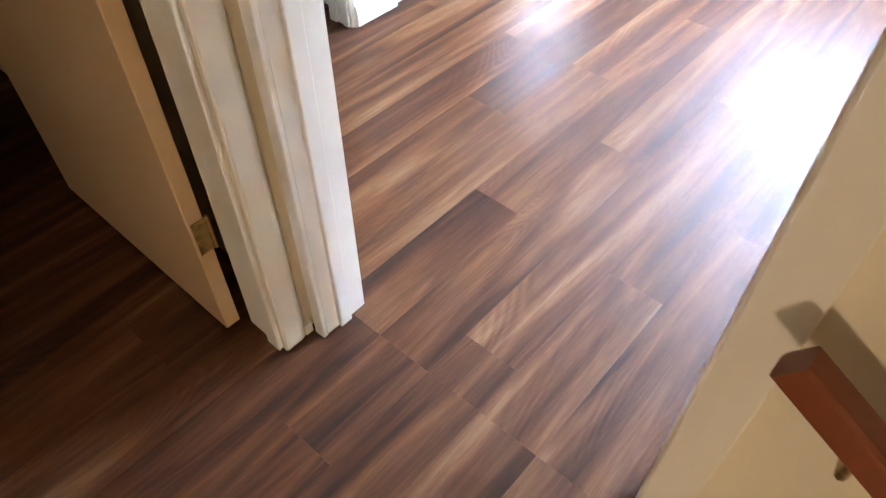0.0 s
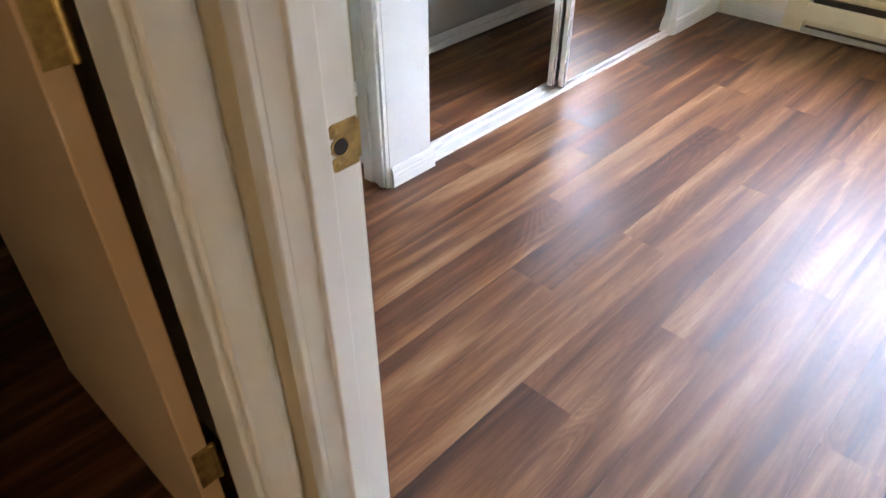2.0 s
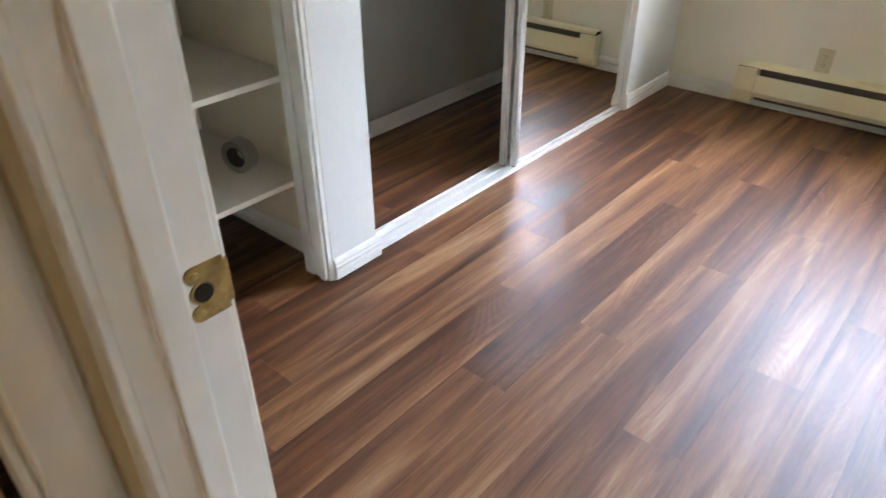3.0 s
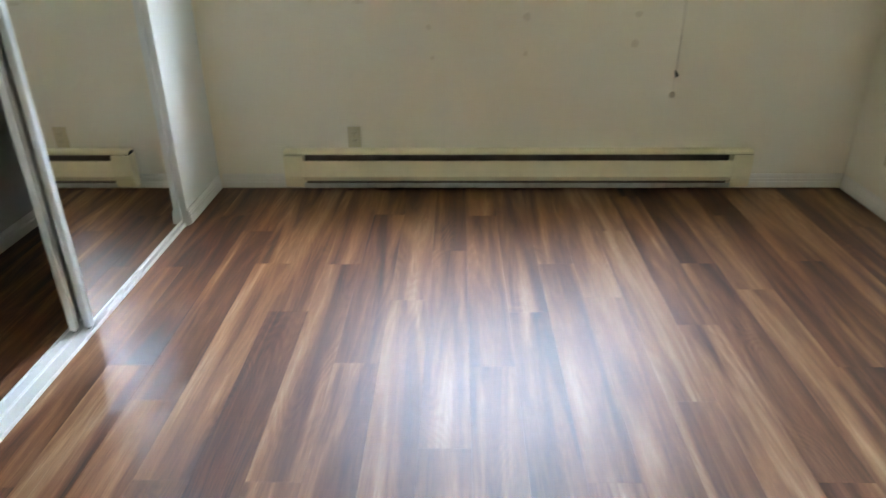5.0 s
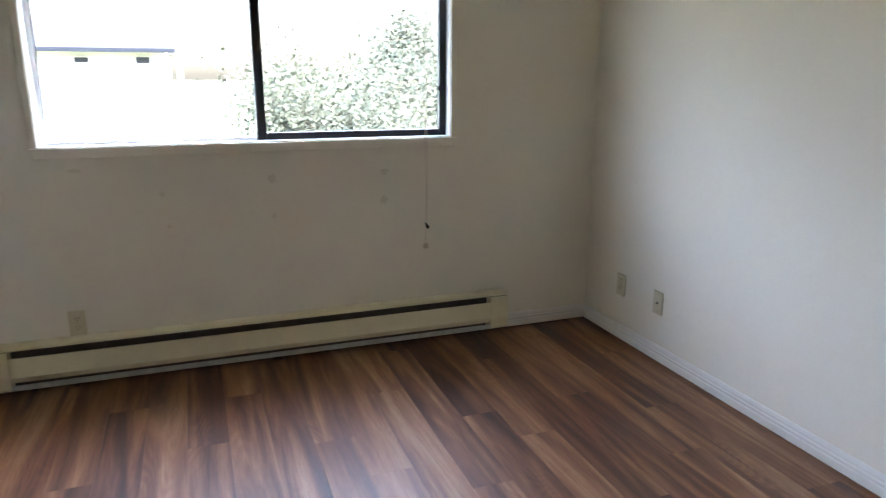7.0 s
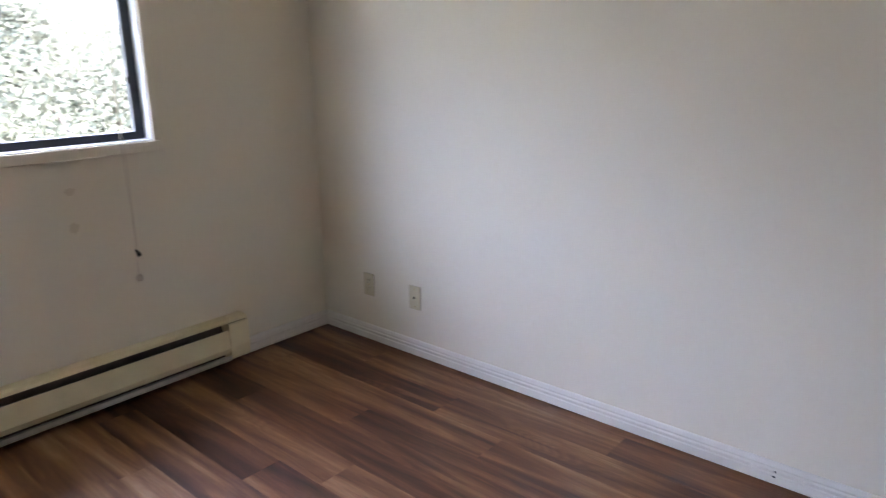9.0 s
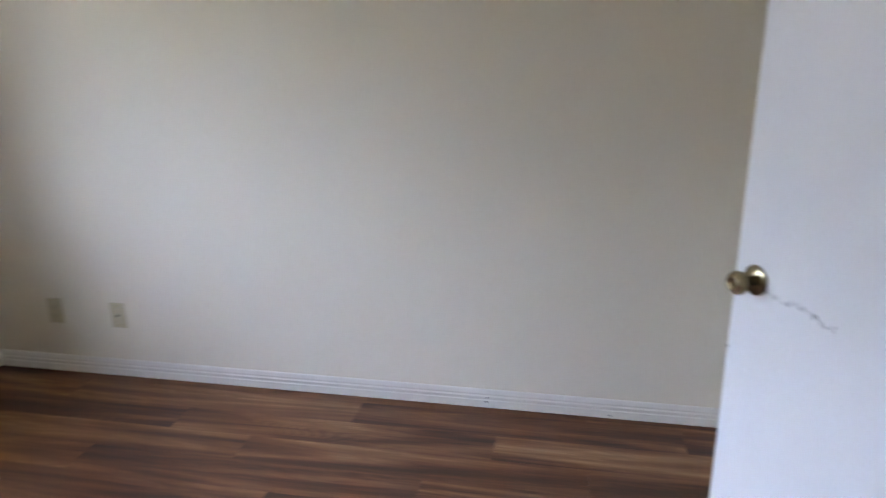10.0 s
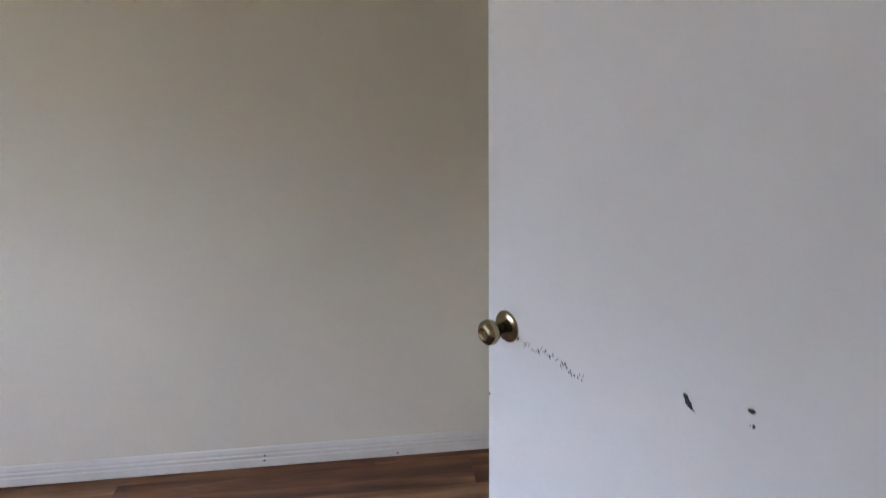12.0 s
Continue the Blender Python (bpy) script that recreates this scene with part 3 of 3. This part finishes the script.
fixed = part("fixed_frame", boxes((WX0 + 0.004, YW + 0.075, WZ0 + 0.004, WX0 + 0.024, YW + 0.105, WZ1), (WX0 + 0.024, YW + 0.075, WZ0 + 0.004, WM, YW + 0.105, WZ0 + 0.020),
              (WX0 + 0.024, YW + 0.075, WZ1 - 0.02, WM, YW + 0.105, WZ1), bevel=0.002), WHITE, win, "white fixed window frame")
part("seal", boxes((WX0 + 0.024, YW + 0.078, WZ0 + 0.020, WX0 + 0.029, YW + 0.09, WZ1 - 0.02), bevel=0.001), BRONZE, fixed)
sash = part("sash", boxes((WM - 0.022, YW + 0.045, WZ0 + 0.005, WM + 0.020, YW + 0.074, WZ1 - 0.004), (WX1 - 0.042, YW + 0.045, WZ0 + 0.005, WX1 - 0.005, YW + 0.074, WZ1 - 0.004),
             (WM + 0.020, YW + 0.045, WZ0 + 0.005, WX1 - 0.042, YW + 0.074, WZ0 + 0.036), (WM + 0.020, YW + 0.045, WZ1 - 0.035, WX1 - 0.042, YW + 0.074, WZ1 - 0.004), bevel=0.003), BRONZE, win, "dark bronze sliding sash")
part("sash_latch", boxes((WX1 - 0.052, YW + 0.036, 1.27, WX1 - 0.038, YW + 0.047, 1.30), bevel=0.002), BRONZE, sash)
part("sash_latch", boxes((WM + 0.004, YW + 0.036, 1.45, WM + 0.016, YW + 0.047, 1.50), bevel=0.002), BRONZE, sash)
for x0, x1, y in ((WX0 + 0.024, WM, YW + 0.09), (WM + 0.018, WX1 - 0.040, YW + 0.060)):
    g = part("pane", boxes((x0, y - 0.002, WZ0 + 0.018, x1, y + 0.002, WZ1 - 0.018)), GLASS, win, "clear window glass")
    g.visible_shadow = False


# unseen roof overhang, added outside to keep steep sky light off the floor
eave = thing("eave", "unseen roof overhang added to block steep sky light", "eave", kind="structure")
part("soffit", boxes((-3.0, YW + 0.16, 2.38, 6.0, YW + 0.46, 2.42), bevel=0.004), CREAM, eave)
part("fascia", boxes((-3.0, YW + 0.462, 2.36, 6.0, YW + 0.49, 2.56), bevel=0.004), CREAM, eave)

# ---- baseboard heater ----
HX0, HX1 = 0.376, 2.800
heater = thing("baseboard_heater", "long almond enamelled electric baseboard heater", "heater")
YH = YW - 0.001
TOPP = [(0, 0.226), (0.045, 0.228), (0.062, 0.222), (0.066, 0.2095), (0.0635, 0.2085), (0.060, 0.219), (0.044, 0.2245), (0, 0.2225)]
FRONT = [(0.054, 0.172), (0.058, 0.173), (0.0600, 0.168), (0.0695, 0.088), (0.056, 0.062), (0.0535, 0.064), (0.0660, 0.089), (0.0565, 0.166)]
LIP = [(0.000, 0.024), (0.056, 0.024), (0.065, 0.030), (0.068, 0.052), (0.066, 0.053), (0.0630, 0.033), (0.055, 0.0275), (0.000, 0.0275)]


def heat_bar(name, profile, x0, x1, mat, label=""):
    return part(name, extrude(profile, x1 - x0, basis((x0, YH, 0), (0, -1, 0), (0, 0, 1), (1, 0, 0))), mat, heater, label)


heat_bar("top_cover", TOPP, HX0, HX1, HEAT)
heat_bar("front_panel", FRONT, HX0 + 0.095, HX1 - 0.095, HEAT)
heat_bar("bottom_lip", LIP, HX0 + 0.095, HX1 - 0.095, LIPM, "greyish bottom lip")
part("back_plate", boxes((HX0 + 0.01, YH - 0.008, 0.03, HX1 - 0.01, YH, 0.222)), HEATG, heater)
CAP = [(0, 0.026), (0.050, 0.026), (0.062, 0.034), (0.067, 0.060), (0.071, 0.092), (0.068, 0.198), (0.0655, 0.2045), (0, 0.2045)]
for x0 in (HX0 - 0.002, HX1 - 0.097):
    heat_bar("end_cap", CAP, x0, x0 + 0.099, HEAT)
# Dark blocks put in the shadow line between end caps and top cover.
for x0 in (HX0 + 0.002, HX1 - 0.097):
    part("cap_gap_shade", boxes((x0, YH - 0.060, 0.203, x0 + 0.095, YH, 0.2175)), DARK, heater)
heat_bar("element", [(0.020, 0.110), (0.052, 0.110), (0.052, 0.160), (0.020, 0.160)], HX0 + 0.10, HX1 - 0.10, HEATG)


# ---- wall plates and cord ----
def wall_plate(m, sockets, label, group):
    t = thing("outlet" if sockets else "cable_plate", label, "wall outlet", group)
    t.matrix_world = m
    part("plate", boxes((-0.035, 0.0, -0.057, 0.035, 0.006, 0.057), bevel=0.0022), IVORY, t)
    if sockets:
        for z in (-0.020, 0.020):
            s = part("socket", boxes((-0.0165, 0.0055, z - 0.014, 0.0165, 0.0085, z + 0.014), bevel=0.0025), IVORY, t)
            part("slot", boxes((-0.0078, 0.0075, z - 0.001, -0.0055, 0.0090, z + 0.008), bevel=0.0003), DARK, s)
            part("slot", boxes((0.0055, 0.0075, z - 0.001, 0.0078, 0.0090, z + 0.007), bevel=0.0003), DARK, s)
            part("slot", boxes((-0.0022, 0.0075, z - 0.0105, 0.0022, 0.0090, z - 0.006), bevel=0.0003), DARK, s)
        part("screw", boxes((-0.003, 0.0055, -0.003, 0.003, 0.0072, 0.003), bevel=0.001), BRASS, t)
    else:
        c = lathe([(0, 0.012), (0.0035, 0.012), (0.0035, 0.007), (0.006, 0.0068), (0.006, 0.005)], 16)
        bmesh.ops.transform(c, matrix=basis((0, 0, 0), (1, 0, 0), (0, 0, -1), (0, 1, 0)), verts=c.verts)
        part("cable_jack", c, DARK, t)
        for z in (-0.042, 0.042):
            part("screw", boxes((-0.0028, 0.0055, z - 0.0028, 0.0028, 0.0070, z + 0.0028), bevel=0.001), BRASS, t)
    return t


wall_plate(pose(0.744, YW, 0.285, 0, 0, 180), True, "ivory double outlet above the heater", "wall plates")
wall_plate(pose(XR, 3.658, 0.292, 0, 0, 90), True, "ivory double outlet on the plain wall near the corner", "wall plates")
wall_plate(pose(XR, 3.352, 0.290, 0, 0, 90), False, "ivory cable plate with one dark jack", "wall plates")


def tube(name, points, radius, mat, parent):
    c = bpy.data.curves.new(name, "CURVE")
    c.dimensions = "3D"
    c.bevel_depth, c.bevel_resolution = radius, 2
    sp = c.splines.new("POLY")
    sp.points.add(len(points) - 1)
    for p, co in zip(sp.points, points):
        p.co = (*co, 1)
    tmp = bpy.data.objects.new(name, c)
    scene.collection.objects.link(tmp)
    data = bpy.data.meshes.new_from_object(tmp.evaluated_get(bpy.context.evaluated_depsgraph_get()))
    bpy.data.objects.remove(tmp)
    data.materials.append(mat)
    ob = new(name, data)
    ob.parent = parent
    return ob


cord = thing("blind_cord", "thin pull cord with a small tassel hanging below the window", "cord")
YC = YW - 0.022
tube("cord", [(2.356 + 0.003 * math.sin(k * 0.7), YC, WZ1 + 0.02 - k * (WZ1 + 0.02 - 0.53) / 24) for k in range(25)], 0.0014, CORD, cord)
tube("cord", [(2.362 + 0.002 * math.sin(k * 0.9), YC - 0.004, WZ1 + 0.02 - k * (WZ1 + 0.02 - 0.635) / 20) for k in range(21)], 0.0013, CORD, cord)
t = lathe([(0, 0.034), (0.003, 0.033), (0.006, 0.022), (0.0085, 0.006), (0.0085, 0.002), (0.007, 0.0), (0, 0.0)], 16)
bmesh.ops.transform(t, matrix=pose(2.367, YC - 0.004, 0.598, 0, -28, 0), verts=t.verts)
part("toggle", t, DARK, cord)
t = lathe([(0, 0.030), (0.004, 0.030), (0.012, 0.022), (0.0145, 0.010), (0.012, 0.002), (0, 0.0)], 18)
bmesh.ops.transform(t, matrix=pose(2.355, YC, 0.492), verts=t.verts)
part("tassel", t, CORD, cord, smooth=True)

# ---- old stains on the window wall ----
stains = thing("wall_stain", "faint brown stains on the cream wall below the window", "stain", kind="stuff")
for k, (x, z, w, h) in enumerate(((1.141, 0.835, 0.018, 0.016), (1.616, 0.881, 0.030, 0.026), (1.616, 0.705, 0.016, 0.020), (2.146, 0.751, 0.024, 0.026), (1.156, 0.688, 0.013, 0.014), (0.804, 0.951, 0.034, 0.014), (2.15, 0.89, 0.024, 0.018))):
    bm = bmesh.new()
    f = bm.faces.new([bm.verts.new((a, YW - 0.0006, b)) for a, b in blot(x, z, w, h, 30 + k, 18)])
    part("stain", bm, STAIN, stains)

# ---- handrail beside the stairs ----
rail = thing("handrail", "red-brown wooden handrail on the stair wall", "handrail")
A, D = Vector((1.752, YB0 - 0.062, 0.808)), Vector((0.86, 0, -0.51)).normalized()
PROFILE = [(0.0175 * max(-1, min(1, 1.25 * math.cos(k * math.tau / 28))), 0.0215 * max(-1, min(1, 1.25 * math.sin(k * math.tau / 28)))) for k in range(28)]
part("rail", extrude(PROFILE, 1.9, basis(A, (0, 1, 0), D.cross(Vector((0, 1, 0))) * -1, D)), RAIL, rail)
for d in (0.10, 1.2):
    p = A + D * d
    tube("bracket", [(p.x, p.y, p.z - 0.03), (p.x, p.y, p.z - 0.055), (p.x, p.y + 0.03, p.z - 0.07), (p.x, YB0, p.z - 0.075)], 0.006, BRASS, rail)

# ---- outdoors ----
LEAFG = material("leaves", (0.042, 0.050, 0.032), 0.8, spot=(0.056, 0.062, 0.038), spot_scale=1.2, spot_amount=0.8)
LEAFG.node_tree.nodes["Principled BSDF"].inputs["Specular IOR Level"].default_value = 0.22
BARK = material("bark", (0.12, 0.10, 0.085), 0.9, spot_scale=8)
LAWN = material("lawn", (0.06, 0.075, 0.03), 0.9, spot=(0.10, 0.085, 0.04), spot_scale=0.4, spot_amount=0.9, grain=8, bump=0.3)
SIDING = material("white_siding", (0.72, 0.71, 0.68), 0.7, spot_scale=0.5)
ROOFM = material("grey_shingles", (0.12, 0.12, 0.12), 0.9, spot_scale=2, grain=20, bump=0.4)
GZ = -2.9
structure("ground", "lawn and shrubs outside the window", "ground", boxes((-300, YW + 0.3, GZ - 0.2, 300, 600, GZ)), LAWN)
house = thing("house", "white house with a low grey shingled roof", "house")
part("wall", boxes((-16, 30, GZ, 0.6, 39, 2.30)), SIDING, house)
bm = bmesh.new()
for k in range(14):
    f0, f1 = k / 14, (k + 1) / 14
    box(bm, -16.8, 29.2 + 5.3 * f0, 2.23 + 1.35 * f0, 1.2, 29.2 + 5.3 * f1 + 0.1, 2.34 + 1.35 * f0 + 0.04)
box(bm, -16.8, 34.5, 2.2, 1.2, 39.6, 3.53)
part("roof", bm, ROOFM, house)
part("fascia", boxes((-16.8, 29.15, 2.14, 1.2, 29.2, 2.30), bevel=0.01), BRONZE, house)
for x0, x1, z0, z1 in ((-2.6, -2.0, 1.72, 2.02), (-6.4, -5.0, 0.5, 1.8), (-0.5, 0.1, 1.7, 2.05)):
    w = part("window", boxes((x0, 29.95, z0, x1, 30.0, z1), bevel=0.01), WHITE, house)
    part("pane", boxes((x0 + 0.06, 29.93, z0 + 0.06, x1 - 0.06, 29.96, z1 - 0.06)), BRONZE, w)
tube("vent_pipe", [(-1.3, 32, 2.7), (-1.3, 32, 3.9)], 0.05, ROOFM, house)
pole = thing("utility_pole", "thin weathered utility pole beside the house", "pole")
t = lathe([(0, GZ), (0.13, GZ), (0.09, 3.9), (0, 3.95)], 12)
bmesh.ops.transform(t, matrix=Matrix.Translation((1.1, 27.0, 0)), verts=t.verts)
part("post", t, BARK, pole)


def tree(x, y, height, spread, seed, label, clumps=110, per=380):
    """A tapered trunk, limbs that fork, and small leaves in loose clumps."""
    r = random.Random(seed)
    t = thing("tree", label, "tree", "trees outside")
    base = Vector((x, y, GZ))
    trunk = bmesh.new()

    def limb(a, b, ra, rb):
        d = (b - a)
        side = d.cross(Vector((0.3, 0.2, 1)) if abs(d.normalized().z) < 0.9 else Vector((1, 0, 0))).normalized()
        up = side.cross(d).normalized()
        lo = [trunk.verts.new(a + (side * math.cos(q) + up * math.sin(q)) * ra) for q in [k * math.tau / 7 for k in range(7)]]
        hi = [trunk.verts.new(b + (side * math.cos(q) + up * math.sin(q)) * rb) for q in [k * math.tau / 7 for k in range(7)]]
        for k in range(7):
            trunk.faces.new((lo[k], lo[(k + 1) % 7], hi[(k + 1) % 7], hi[k]))

    top = base + Vector((r.uniform(-0.2, 0.2), r.uniform(-0.2, 0.2), height * 0.42))
    limb(base, top, 0.16, 0.11)
    ends = []
    for k in range(9):
        q = k * 2.4 + r.uniform(-0.4, 0.4)
        mid = top + Vector((math.cos(q) * spread * 0.4, math.sin(q) * spread * 0.4, height * r.uniform(0.05, 0.3)))
        limb(top - Vector((0, 0, r.uniform(0, height * 0.12))), mid, 0.075, 0.045)
        for _ in range(3):
            e = mid + Vector((math.cos(q) * spread * 0.45 + r.uniform(-0.5, 0.5), math.sin(q) * spread * 0.45 + r.uniform(-0.5, 0.5), height * r.uniform(-0.05, 0.25)))
            limb(mid, e, 0.04, 0.012)
            ends += [e, mid.lerp(e, 0.6)]
    part("trunk", trunk, BARK, t)
    verts, faces = [], []
    for c in range(clumps):
        e = r.choice(ends) + Vector([r.gauss(0, spread * 0.13) for _ in range(3)])
        rad = r.uniform(0.22, 0.5)
        for _ in range(per):
            p = e + Vector([r.gauss(0, rad) for _ in range(3)])
            a = Vector([r.uniform(-1, 1) for _ in range(3)]).normalized()
            b = a.orthogonal().normalized()
            s = r.uniform(0.030, 0.066)
            n0 = len(verts)
            verts += [p - a * s, p + b * s * 0.5, p + a * s, p - b * s * 0.5]
            faces.append((n0, n0 + 1, n0 + 2, n0 + 3))
    data = bpy.data.meshes.new("crown")
    data.from_pydata(verts, [], faces)
    data.materials.append(LEAFG)
    new("crown", data).parent = t


tree(4.9, 13.5, 4.8, 2.0, 1, "leafy green tree with bare twigs between the clumps")
tree(7.2, 15.5, 5.5, 2.3, 2, "leafy green tree behind another tree")
tree(5.8, 11.0, 4.0, 1.7, 3, "low bushy green tree close to the window", 90)
tree(8.9, 13.0, 5.0, 2.3, 6, "leafy green tree at the side")
for k, x in enumerate((-4.6, -2.7, -0.9, 0.8, 2.3)):
    tree(x, 12.6 + 0.4 * (k % 2), 1.75 + 0.2 * (k % 3), 1.0, 20 + k, "low yellow-green shrub on the lawn", 36, 200)

# ---- planks of the floor ----
planks = thing("floor", "brown wood-look vinyl plank floor", "floor", kind="structure")
PW, PL, PX = 0.15, 1.232, 1.173
# where one board of each row ends
JOINT = {-6: 2.212, -5: 1.884, -4: 1.50, -3: 1.88, -2: 2.408, -1: 1.585, 0: 2.01, 1: 1.16, 2: 2.732, 3: 1.888, 4: 2.842, 5: 2.22, 6: 2.65, 7: 3.127, 8: 2.907, 9: 2.40, 10: 3.15, 11: 1.372, 12: 1.705, 13: 2.265}
# boards that stand out as light (towards 1) or dark, by row and number
TONE = {(-3, 0): 0.92, (-5, 1): 0.85, (4, 1): 0.95, (5, 1): 0.9, (-1, 2): 0.75, (0, 0): 0.45, (0, 1): 0.5, (-4, 1): 0.3, (-4, 0): 0.55, (-3, 1): 0.5, (-1, 1): 0.55, (-1, 0): 0.25, (3, 0): 0.45, (13, 0): 0.12, (13, 1): 0.85, (12, 0): 0.8, (12, 1): 0.3, (-6, 0): 0.4, (7, 0): 0.3, (8, 0): 0.6, (1, 1): 0.4, (1, 0): 0.6, (2, 0): 0.4}
shapes = {}
tones = random.Random(5)


def plank(x0, y0, x1, y1, tone):
    key = (round(x1 - x0, 3), round(y1 - y0, 3))
    if key not in shapes:
        bm = bmesh.new()
        box(bm, 0.0001, 0.0001, -0.012, key[0] - 0.0001, key[1] - 0.0001, 0, bevel=0.00025)
        shapes[key] = bpy.data.meshes.new("plank")
        bm.to_mesh(shapes[key])
        bm.free()
        shapes[key].materials.append(FLOOR)
    ob = new("plank", shapes[key])
    ob.parent = planks
    ob.location = (x0, y0, 0)
    ob.color = (tone, tone, tone, 1)


def lay(xlo, xhi, ylo, yhi):
    k = math.floor((xlo - PX) / PW)
    while PX + k * PW < xhi:
        x0, x1 = max(xlo, PX + k * PW), min(xhi, PX + (k + 1) * PW)
        start = JOINT.get(k, (k * 0.437) % 1.0 * PL)
        for j in range(-5, 4):
            tone = TONE.get((k, j + 1), tones.uniform(0.05, 0.8))
            y0, y1 = max(ylo, start + j * PL), min(yhi, start + (j + 1) * PL)
            if y1 - y0 > 0.01 and x1 - x0 > 0.01:
                plank(x0, y0, x1, y1, tone)
        k += 1


lay(-0.95, XR, YB1 - 0.03, YW)
lay(-1.0, 2.05, -1.5, YB1 - 0.03)
